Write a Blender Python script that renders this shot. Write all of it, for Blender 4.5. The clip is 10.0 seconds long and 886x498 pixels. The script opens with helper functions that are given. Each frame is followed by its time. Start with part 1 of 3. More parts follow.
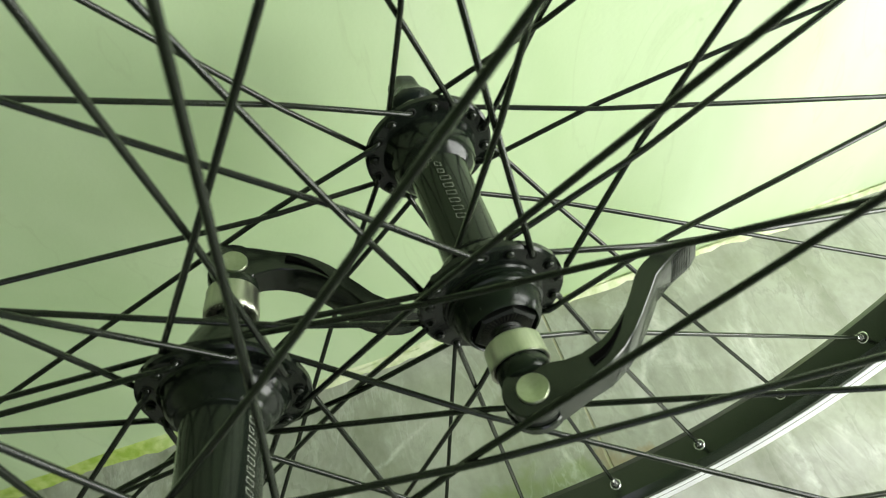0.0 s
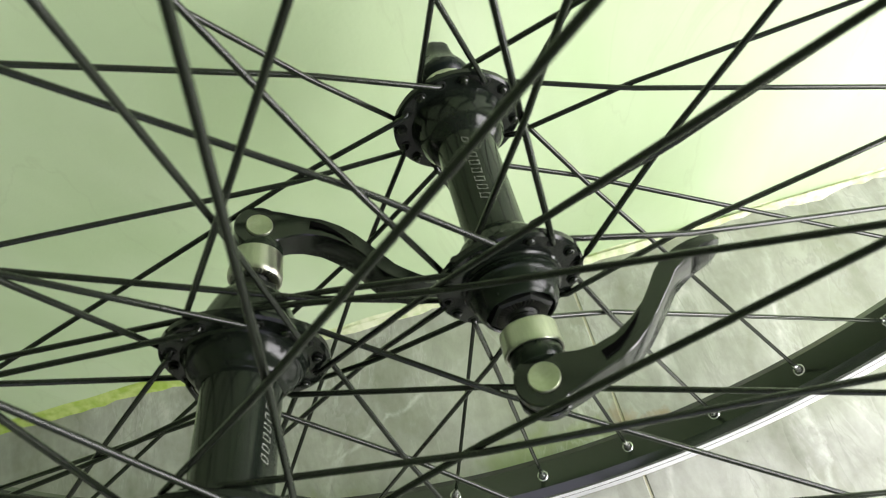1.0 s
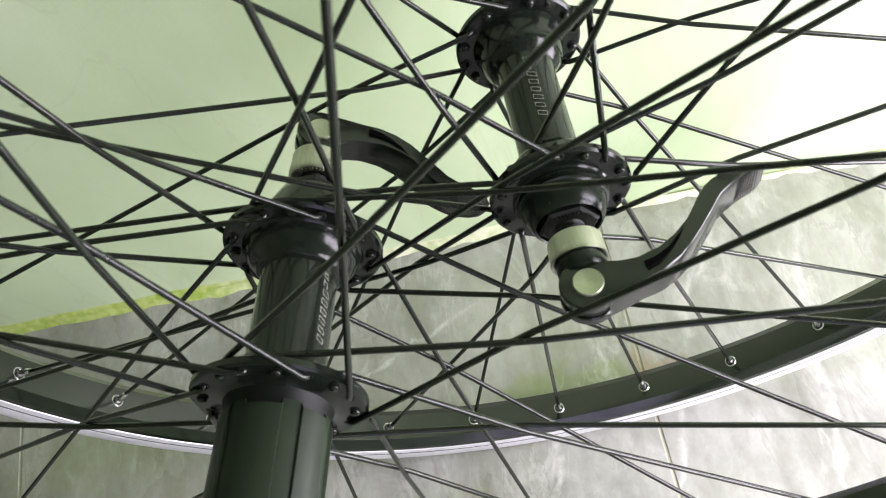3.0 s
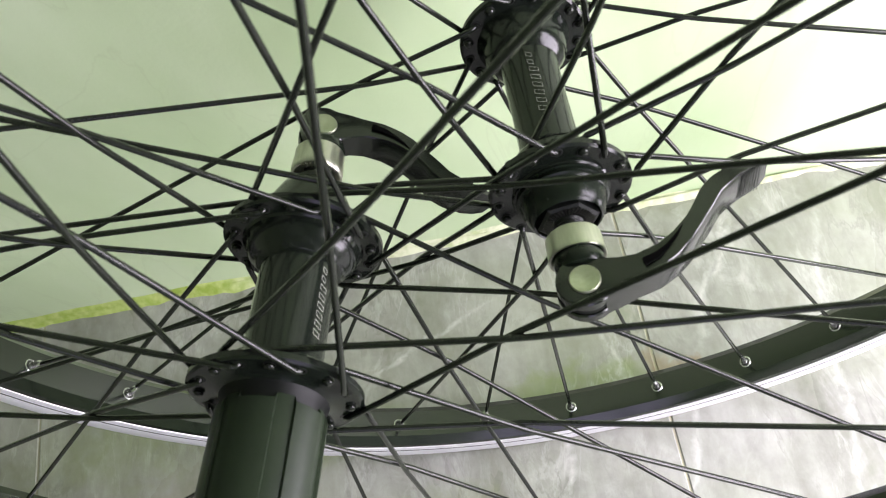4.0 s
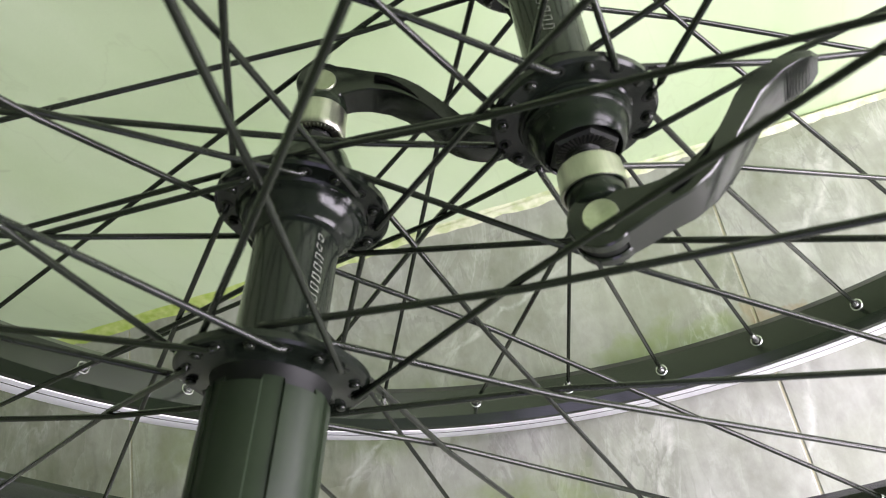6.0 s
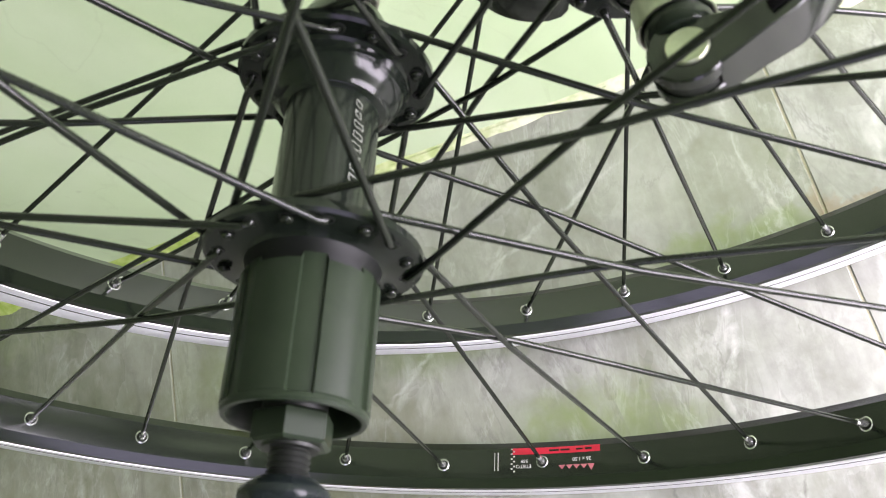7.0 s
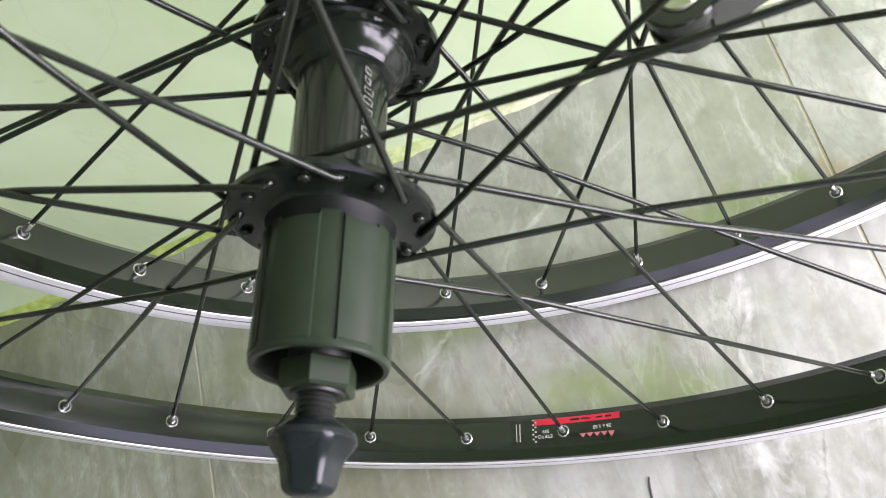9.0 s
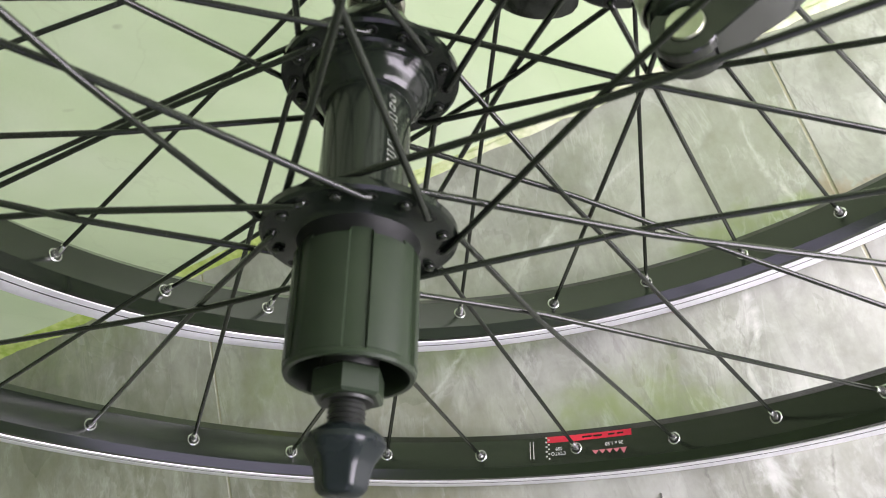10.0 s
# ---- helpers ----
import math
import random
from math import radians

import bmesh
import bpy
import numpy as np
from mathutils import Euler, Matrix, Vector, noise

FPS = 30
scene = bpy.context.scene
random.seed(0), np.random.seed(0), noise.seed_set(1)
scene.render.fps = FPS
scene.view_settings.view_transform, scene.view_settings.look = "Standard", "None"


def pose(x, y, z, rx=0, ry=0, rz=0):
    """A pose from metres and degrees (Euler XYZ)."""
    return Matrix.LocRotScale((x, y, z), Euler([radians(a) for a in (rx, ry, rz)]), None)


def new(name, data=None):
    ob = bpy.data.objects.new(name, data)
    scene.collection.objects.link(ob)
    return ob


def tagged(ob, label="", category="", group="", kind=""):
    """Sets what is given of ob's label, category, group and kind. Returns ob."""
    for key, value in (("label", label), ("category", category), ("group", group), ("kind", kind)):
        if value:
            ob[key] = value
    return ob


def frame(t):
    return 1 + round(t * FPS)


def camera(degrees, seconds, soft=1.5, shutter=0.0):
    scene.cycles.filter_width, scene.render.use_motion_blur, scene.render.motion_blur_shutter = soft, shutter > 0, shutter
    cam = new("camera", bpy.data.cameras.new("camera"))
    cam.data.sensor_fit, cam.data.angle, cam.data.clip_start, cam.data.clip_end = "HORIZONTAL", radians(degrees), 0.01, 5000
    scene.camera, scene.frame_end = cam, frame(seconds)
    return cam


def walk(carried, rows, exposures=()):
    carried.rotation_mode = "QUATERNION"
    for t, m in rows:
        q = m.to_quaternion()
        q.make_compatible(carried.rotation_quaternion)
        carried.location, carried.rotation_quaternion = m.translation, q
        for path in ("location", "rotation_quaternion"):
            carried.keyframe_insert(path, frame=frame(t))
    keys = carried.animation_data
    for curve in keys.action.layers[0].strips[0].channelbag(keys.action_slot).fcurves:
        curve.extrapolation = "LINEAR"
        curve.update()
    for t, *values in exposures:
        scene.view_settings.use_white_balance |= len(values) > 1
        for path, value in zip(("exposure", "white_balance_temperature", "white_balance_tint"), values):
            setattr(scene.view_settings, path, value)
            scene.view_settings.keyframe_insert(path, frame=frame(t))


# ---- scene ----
# ---- camera and walk ----
cam = camera(55.11, 10.0, soft=1.0)
cam.data.dof.use_dof, cam.data.dof.focus_distance, cam.data.dof.aperture_fstop = True, 0.41, 30.0
ROWS = [
    (0.0, pose(-0.0327, -0.2550, 0.5178, 31.87, 5.87, -18.75)),
    (0.5, pose(-0.0302, -0.2548, 0.5248, 29.18, 6.24, -16.47)),
    (1.0, pose(-0.0250, -0.2442, 0.5263, 27.52, 6.27, -15.07)),
    (1.5, pose(-0.0263, -0.2441, 0.5274, 26.45, 6.06, -13.14)),
    (2.0, pose(-0.0375, -0.2500, 0.5322, 25.71, 5.43, -11.98)),
    (2.5, pose(-0.0426, -0.2547, 0.5355, 25.25, 5.07, -11.22)),
    (2.7, pose(-0.0420, -0.2585, 0.5336, 25.15, 5.06, -10.88)),
    (3.8, pose(-0.0348, -0.2649, 0.5327, 25.21, 6.16, -9.56)),
    (4.0, pose(-0.0318, -0.2643, 0.5307, 25.19, 6.70, -9.29)),
    (4.5, pose(-0.0245, -0.2599, 0.5163, 25.22, 9.73, -9.09)),
    (5.0, pose(-0.0090, -0.2575, 0.5021, 24.52, 13.10, -9.77)),
    (5.2, pose(-0.0054, -0.2595, 0.5037, 24.48, 13.67, -10.09)),
    (6.3, pose(-0.0031, -0.2635, 0.4889, 23.09, 17.39, -11.00)),
    (6.5, pose(-0.0034, -0.2619, 0.4886, 22.73, 17.80, -11.03)),
    (6.7, pose(-0.0083, -0.2621, 0.4787, 21.73, 18.30, -11.21)),
    (6.9, pose(-0.0165, -0.2653, 0.4632, 19.46, 19.23, -12.03)),
    (7.0, pose(-0.0202, -0.2671, 0.4631, 18.95, 19.32, -12.47)),
    (7.5, pose(-0.0221, -0.2725, 0.4746, 18.46, 20.03, -13.35)),
    (8.0, pose(-0.0243, -0.2727, 0.4732, 18.42, 19.90, -13.62)),
    (8.5, pose(-0.0219, -0.2742, 0.4673, 18.13, 20.43, -14.44)),
    (9.0, pose(-0.0206, -0.2807, 0.4674, 18.15, 21.17, -14.52)),
    (9.5, pose(-0.0219, -0.2848, 0.4748, 18.58, 21.55, -14.54)),
    (10.0, pose(-0.0220, -0.2872, 0.4790, 19.90, 21.70, -14.62)),
]
EXPOSURES = [(0.0, -0.60, 6700, 4), (1.0, -0.39, 6560, 16), (1.6, -0.30, 6460, 19), (2.1, -0.10, 6270, 30), (5.0, -0.15, 6270, 31), (6.5, 0.01, 6330, 30), (7.0, 0.22, 6290, 32), (7.4, 0.28, 6270, 32), (8.0, 0.24, 6270, 32), (9.5, 0.21, 6240, 32), (10.0, 0.10, 6330, 31)]
walk(cam, ROWS, EXPOSURES)

# ---- world and light ----
SUN_ELEVATION, SUN_ROTATION = radians(48), radians(120)
world = bpy.data.worlds.new("world")
scene.world = world
world.use_nodes = True
wn = world.node_tree.nodes
sky = wn.new("ShaderNodeTexSky")
sky.sky_type = "NISHITA"
sky.sun_disc = False
sky.sun_elevation, sky.sun_rotation = SUN_ELEVATION, SUN_ROTATION
world.node_tree.links.new(sky.outputs["Color"], wn["Background"].inputs["Color"])
wn["Background"].inputs["Strength"].default_value = 0.09


def window_light(name, place, size_x, size_y, watts, colour):
    """Daylight that enters by an opening: an area lamp that fills it."""
    lamp = bpy.data.lights.new(name, "AREA")
    lamp.shape, lamp.size, lamp.size_y, lamp.energy, lamp.color = "RECTANGLE", size_x, size_y, watts, colour
    ob = new(name, lamp)
    ob.matrix_world = place
    return ob


# low east opening made up for side light; unseen window in the south wall
window_light("added_side_light", pose(0.51, -0.43, 0.42, 0, 90, 0), 0.68, 0.56, 22, (0.98, 0.99, 0.98))
window_light("window_daylight", pose(0.02, -2.28, 1.21, 90, 0, 0), 0.80, 1.50, 7.5, (0.87, 0.81, 1.0))


# ---- materials ----
def material(name, rough=0.5, metal=0.0, base=(0.5, 0.5, 0.5)):
    m = bpy.data.materials.new(name)
    m.use_nodes = True
    b = m.node_tree.nodes["Principled BSDF"]
    b.inputs["Roughness"].default_value, b.inputs["Metallic"].default_value = rough, metal
    b.inputs["Base Color"].default_value = (*base, 1)
    return m, m.node_tree.nodes, m.node_tree.links, b


def noise_node(n, l, scale, detail=4.0, stretch=(1, 1, 1), source="Object", distortion=0.0):
    tc, mp, t = n.new("ShaderNodeTexCoord"), n.new("ShaderNodeMapping"), n.new("ShaderNodeTexNoise")
    mp.inputs["Scale"].default_value = stretch
    t.inputs["Scale"].default_value, t.inputs["Detail"].default_value = scale, detail
    t.inputs["Distortion"].default_value = distortion
    l.new(tc.outputs[source], mp.inputs["Vector"])
    l.new(mp.outputs["Vector"], t.inputs["Vector"])
    return t


def ramp(n, l, value, stops):
    r = n.new("ShaderNodeValToRGB")
    while len(r.color_ramp.elements) < len(stops):
        r.color_ramp.elements.new(0.5)
    for e, (at, c) in zip(r.color_ramp.elements, stops):
        e.position, e.color = at, (*c, 1) if len(c) == 3 else c
    l.new(value, r.inputs["Fac"])
    return r.outputs["Color"]


def mix(n, l, fac, a, b, kind="MIX"):
    m = n.new("ShaderNodeMix")
    m.data_type, m.blend_type = "RGBA", kind
    for key, v in ((0, fac), (6, a), (7, b)):
        if isinstance(v, (int, float)):
            m.inputs[key].default_value = v
        elif isinstance(v, tuple):
            m.inputs[key].default_value = (*v, 1)
        else:
            l.new(v, m.inputs[key])
    return m.outputs[2]


def bump(n, l, b, height, strength, distance):
    p = n.new("ShaderNodeBump")
    p.inputs["Strength"].default_value, p.inputs["Distance"].default_value = strength, distance
    l.new(height, p.inputs["Height"])
    l.new(p.outputs["Normal"], b.inputs["Normal"])


def surface(name, dark, light, rough, metal=0.0, scale=60, grain=900, rough_spread=0.08, relief=0.05, stretch=(1, 1, 1), shine=0.5):
    """A plain finish with blotches, grain and uneven gloss."""
    m, n, l, b = material(name, rough, metal, dark)
    b.inputs["Specular IOR Level"].default_value = shine
    blot, fine = noise_node(n, l, scale, 5, stretch), noise_node(n, l, grain, 2, stretch)
    both = mix(n, l, 0.35, blot.outputs["Color"], fine.outputs["Color"])
    l.new(ramp(n, l, both, [(0.3, dark), (0.7, light)]), b.inputs["Base Color"])
    r = n.new("ShaderNodeMapRange")
    r.inputs["To Min"].default_value, r.inputs["To Max"].default_value = rough - rough_spread, rough + rough_spread
    l.new(blot.outputs["Fac"], r.inputs["Value"])
    l.new(r.outputs["Result"], b.inputs["Roughness"])
    bump(n, l, b, fine.outputs["Fac"], relief, 0.0002)
    return m


M_RIM = surface("black_anodised_rim", (0.0060, 0.0096, 0.0052), (0.0094, 0.0140, 0.0080), 0.15, scale=25, shine=0.58, relief=0.015, rough_spread=0.03)
M_TRACK = surface("machined_aluminium", (0.74, 0.74, 0.77), (0.90, 0.90, 0.93), 0.40, 0.4, scale=30, grain=500)
M_GROOVE = surface("dark_wear_line", (0.008, 0.008, 0.009), (0.02, 0.02, 0.02), 0.6)
M_SPOKE = surface("black_spoke_steel", (0.0062, 0.0088, 0.0054), (0.0120, 0.0150, 0.0102), 0.17, scale=40, shine=0.36)
M_NIPPLE = surface("nickel_plated_brass", (0.55, 0.55, 0.54), (0.75, 0.75, 0.74), 0.25, 0.95, scale=300)
M_HUB = surface("gloss_black_hub", (0.0050, 0.0076, 0.0052), (0.0095, 0.0125, 0.0092), 0.17, scale=80, rough_spread=0.05, shine=0.33)
M_FREEHUB = surface("satin_dark_steel", (0.0115, 0.0190, 0.0100), (0.0185, 0.0270, 0.0155), 0.31, scale=70, grain=600, shine=0.20, relief=0.02)
M_DARK = surface("oily_dark_steel", (0.006, 0.0075, 0.006), (0.016, 0.018, 0.015), 0.42, 0.2, shine=0.35)
M_SEAL = surface("matte_black_seal", (0.003, 0.004, 0.003), (0.006, 0.007, 0.006), 0.45, shine=0.18)
M_TOOTH = surface("worn_dark_steel", (0.04, 0.042, 0.036), (0.09, 0.092, 0.08), 0.35, 0.7)
M_CUP = surface("satin_chrome", (0.30, 0.31, 0.25), (0.54, 0.54, 0.46), 0.32, 1.0, scale=220, stretch=(1, 0.15, 1))
M_LEVER = surface("satin_black_lever", (0.0055, 0.0082, 0.0052), (0.0100, 0.0130, 0.0092), 0.20, scale=90, shine=0.55)
M_CAPPED = surface("satin_black_cap", (0.0055, 0.0095, 0.0052), (0.0100, 0.0150, 0.0095), 0.24, scale=90, shine=0.28)
M_CAP = surface("dark_plastic_nut", (0.0055, 0.0085, 0.0085), (0.010, 0.0135, 0.014), 0.27, shine=0.26)
M_PRINT = surface("pale_grey_print", (0.30, 0.31, 0.28), (0.44, 0.44, 0.40), 0.5)
M_PIN = surface("satin_nickel", (0.34, 0.37, 0.25), (0.48, 0.51, 0.38), 0.40, 0.9, scale=200)
M_GROUT = surface("dull_yellow_grout", (0.30, 0.285, 0.19), (0.44, 0.42, 0.31), 0.8, scale=80)
M_WHITE = surface("white_print", (0.55, 0.55, 0.54), (0.70, 0.70, 0.69), 0.5)
M_RED = surface("red_print", (0.42, 0.010, 0.028), (0.54, 0.016, 0.040), 0.45)
M_PINK = surface("faded_red_print", (0.36, 0.09, 0.11), (0.46, 0.15, 0.17), 0.45)
M_CLEAR = surface("sticker_film", (0.004, 0.0065, 0.0035), (0.006, 0.009, 0.005), 0.17, shine=0.65)


def wall_paint(name):
    """Thin green emulsion over old plaster: cloudy patches, brushed streaks, a few dark specks and hairlines."""
    m, n, l, b = material(name, 0.40)
    big = noise_node(n, l, 2.6, 5)
    wash = noise_node(n, l, 5.5, 6, (1, 1, 0.6), distortion=0.8)
    brush = noise_node(n, l, 9.0, 7, (1.0, 1, 0.22), distortion=0.5)
    fine = noise_node(n, l, 420, 3)
    c = ramp(n, l, big.outputs["Fac"], [(0.3, (0.48, 0.63, 0.345)), (0.7, (0.60, 0.73, 0.46))])
    c = mix(n, l, 0.46, c, ramp(n, l, wash.outputs["Fac"], [(0.33, (0.36, 0.50, 0.25)), (0.65, (0.70, 0.79, 0.58))]))
    c = mix(n, l, 0.22, c, ramp(n, l, brush.outputs["Fac"], [(0.34, (0.38, 0.52, 0.27)), (0.52, (0.56, 0.68, 0.43)), (0.68, (0.80, 0.84, 0.70))]))
    spots = noise_node(n, l, 38, 2)
    c = mix(n, l, ramp(n, l, spots.outputs["Fac"], [(0.74, (0, 0, 0)), (0.78, (0.5, 0.5, 0.5))]), c, (0.30, 0.36, 0.20))
    hair = noise_node(n, l, 6.0, 8, (1.4, 1, 0.5), distortion=1.2)
    c = mix(n, l, ramp(n, l, hair.outputs["Fac"], [(0.494, (0, 0, 0)), (0.500, (0.16, 0.16, 0.16)), (0.506, (0, 0, 0))]), c, (0.36, 0.44, 0.24))
    l.new(c, b.inputs["Base Color"])
    bump(n, l, b, mix(n, l, 0.4, wash.outputs["Color"], fine.outputs["Color"]), 0.14, 0.002)
    return m


def edge_paint(name):
    """Yellow-green paint along the foot of the wall, with uneven patches, paler towards +x."""
    m, n, l, b = material(name, 0.5)
    patch, fine = noise_node(n, l, 3.2, 4), noise_node(n, l, 160, 4)
    vivid = ramp(n, l, fine.outputs["Fac"], [(0.35, (0.30, 0.43, 0.06)), (0.65, (0.50, 0.60, 0.20))])
    pale = ramp(n, l, fine.outputs["Fac"], [(0.35, (0.50, 0.57, 0.30)), (0.60, (0.68, 0.71, 0.50))])
    tc, xyz, reach, paling = n.new("ShaderNodeTexCoord"), n.new("ShaderNodeSeparateXYZ"), n.new("ShaderNodeMapRange"), n.new("ShaderNodeMath")
    l.new(tc.outputs["Object"], xyz.inputs[0])
    l.new(xyz.outputs[0], reach.inputs["Value"])
    reach.inputs["From Min"].default_value, reach.inputs["From Max"].default_value, reach.inputs["To Min"].default_value, reach.inputs["To Max"].default_value = -0.32, -0.08, -0.20, 0.10
    l.new(patch.outputs["Fac"], paling.inputs[0])
    l.new(reach.outputs["Result"], paling.inputs[1])
    l.new(mix(n, l, ramp(n, l, paling.outputs[0], [(0.42, (0, 0, 0)), (0.56, (1, 1, 1))]), vivid, pale), b.inputs["Base Color"])
    bump(n, l, b, fine.outputs["Fac"], 0.2, 0.0004)
    return m


def floor_marble(name):
    """Glazed grey marble-look tile: clouds, long streaks, pale veins, green-brown stains, light falloff painted olive
    on the left; every tile has its own figure.
    """
    m, n, l, b = material(name, 0.3)
    tc, info, off, vec = n.new("ShaderNodeTexCoord"), n.new("ShaderNodeObjectInfo"), n.new("ShaderNodeVectorMath"), n.new("ShaderNodeVectorMath")
    off.operation, vec.operation = "SCALE", "ADD"
    off.inputs[0].default_value = (7.3, 11.9, 3.1)
    l.new(info.outputs["Random"], off.inputs["Scale"])
    l.new(tc.outputs["Object"], vec.inputs[0])
    l.new(off.outputs["Vector"], vec.inputs[1])

    def tex(scale, detail, stretch, distortion=0.0, rough=0.55):
        mp, t = n.new("ShaderNodeMapping"), n.new("ShaderNodeTexNoise")
        mp.inputs["Scale"].default_value = stretch
        for key, v in (("Scale", scale), ("Detail", detail), ("Distortion", distortion), ("Roughness", rough)):
            t.inputs[key].default_value = v
        l.new(vec.outputs["Vector"], mp.inputs["Vector"])
        l.new(mp.outputs["Vector"], t.inputs["Vector"])
        return t.outputs["Fac"]

    cloud = tex(6.5, 6, (1.2, 0.75, 1), 0.5, 0.5)
    c = ramp(n, l, cloud, [(0.32, (0.19, 0.195, 0.155)), (0.5, (0.335, 0.34, 0.305)), (0.68, (0.49, 0.495, 0.465))])
    streak = tex(20, 6, (2.0, 0.20, 1), 0.35, 0.5)
    c = mix(n, l, 0.48, c, ramp(n, l, streak, [(0.34, (0.16, 0.16, 0.125)), (0.50, (0.34, 0.34, 0.31)), (0.68, (0.62, 0.62, 0.59))]))
    blot = tex(34, 5, (1.0, 0.75, 1), 0.6, 0.55)
    c = mix(n, l, 0.30, c, ramp(n, l, blot, [(0.34, (0.17, 0.18, 0.14)), (0.66, (0.56, 0.56, 0.53))]))
    mottle = tex(150, 5, (1, 0.7, 1), 0.2, 0.65)
    c = mix(n, l, 0.18, c, ramp(n, l, mottle, [(0.32, (0.22, 0.22, 0.20)), (0.68, (0.58, 0.58, 0.56))]))
    stain = ramp(n, l, tex(5.5, 6, (0.7, 1.2, 1), 0.5), [(0.44, (0, 0, 0)), (0.64, (0.26, 0.26, 0.26))])
    c = mix(n, l, stain, c, (0.245, 0.30, 0.135))
    def calc(kind, a, b):
        m = n.new("ShaderNodeMath")
        m.operation = kind
        for k, v in enumerate((a, b)):
            if isinstance(v, (int, float)):
                m.inputs[k].default_value = v
            else:
                l.new(v, m.inputs[k])
        return m.outputs[0]

    geo, xyz = n.new("ShaderNodeNewGeometry"), n.new("ShaderNodeSeparateXYZ")
    l.new(geo.outputs["Position"], xyz.inputs[0])
    wob_a, wob_b = calc("SUBTRACT", tex(24, 6, (1, 1, 1), 0.4, 0.6), 0.5), calc("SUBTRACT", tex(31, 6, (1, 1, 1), 0.8, 0.6), 0.5)
    fray = tex(70, 6, (1.2, 0.7, 1), 0.8, 0.65)

    def along(p, q, wobble):
        """Distance from the line p-q, and the share of the way along it, of the point shaded."""
        d = Vector((q[0] - p[0], q[1] - p[1]))
        length = d.length
        d.normalize()
        x, y = calc("SUBTRACT", xyz.outputs[0], p[0]), calc("SUBTRACT", xyz.outputs[1], p[1])
        side = calc("ADD", calc("SUBTRACT", calc("MULTIPLY", x, -d.y), calc("MULTIPLY", y, -d.x)), calc("MULTIPLY", wob_a, wobble))
        run = calc("DIVIDE", calc("ADD", calc("MULTIPLY", x, d.x), calc("MULTIPLY", y, d.y)), length)
        return calc("ABSOLUTE", side, 0), run

    def lined(base, p, q, width, strength, tone, wobble=0.03):
        """A frayed vein or crack from p to q that thins out at both ends."""
        side, run = along(p, q, wobble)
        ends = calc("SUBTRACT", 1.0, calc("POWER", calc("ABSOLUTE", calc("SUBTRACT", calc("MULTIPLY", run, 2), 1), 0), 4))
        core = calc("MAXIMUM", calc("SUBTRACT", 1.0, calc("DIVIDE", side, width)), 0)
        broken = calc("MULTIPLY", calc("MAXIMUM", calc("SUBTRACT", fray, 0.32), 0), 3.2)
        f = calc("MULTIPLY", calc("MULTIPLY", core, calc("MAXIMUM", ends, 0)), calc("MULTIPLY", broken, strength))
        return mix(n, l, calc("MINIMUM", f, 0.9), base, tone)

    def spot(x, y, rx, ry):
        """A cloud with an uneven edge, 1 in its middle and 0 outside."""
        u = calc("DIVIDE", calc("ADD", calc("SUBTRACT", xyz.outputs[0], x), calc("MULTIPLY", wob_a, 0.10)), rx)
        v = calc("DIVIDE", calc("ADD", calc("SUBTRACT", xyz.outputs[1], y), calc("MULTIPLY", wob_b, 0.06)), ry)
        return calc("MAXIMUM", calc("SUBTRACT", 1.0, calc("ADD", calc("MULTIPLY", u, u), calc("MULTIPLY", v, v))), 0)

    # the olive spots darken the left floor, painting in the light's falloff
    OLIVE_FALLOFF, GREEN, RUST, PALE, INK = (0.20, 0.195, 0.085), (0.23, 0.30, 0.10), (0.30, 0.18, 0.07), (0.74, 0.74, 0.72), (0.16, 0.16, 0.14)
    # GREEN tints patches at set places, several close to the rims' feet
    for x, y, rx, ry, k, tone in ((-0.50, -0.16, 0.30, 0.17, 0.32, OLIVE_FALLOFF), (-0.24, -0.20, 0.12, 0.07, 0.45, OLIVE_FALLOFF), (-0.46, -0.01, 0.12, 0.04, 0.35, GREEN), (-0.29, -0.10, 0.08, 0.035, 0.35, GREEN), (-0.065, -0.200, 0.06, 0.022, 0.60, GREEN),
                                  (0.014, -0.118, 0.055, 0.018, 0.70, GREEN), (-0.145, -0.124, 0.06, 0.020, 0.45, GREEN), (-0.085, -0.183, 0.05, 0.02, 0.45, GREEN), (0.069, -0.120, 0.014, 0.018, 0.6, RUST)):
        c = mix(n, l, calc("MULTIPLY", spot(x, y, rx, ry), calc("MINIMUM", calc("MULTIPLY", fray, 1.9 * k), 1.0)), c, tone)
    for x, y, rx, ry, k in ((0.12, -0.06, 0.06, 0.06, 0.9), (0.0, -0.17, 0.03, 0.045, 0.8), (-0.02, -0.255, 0.035, 0.025, 0.9), (-0.19, -0.145, 0.045, 0.03, 0.7), (0.02, -0.235, 0.05, 0.06, 0.6), (-0.05, -0.07, 0.07, 0.03, 0.5)):
        wisp = ramp(n, l, tex(46, 8, (1.2, 0.7, 1), 0.6, 0.62), [(0.50, (0, 0, 0)), (0.68, (0.8, 0.8, 0.8))])
        c = mix(n, l, calc("MULTIPLY", calc("MULTIPLY", spot(x, y, rx, ry), k * 0.65), wisp), c, PALE)
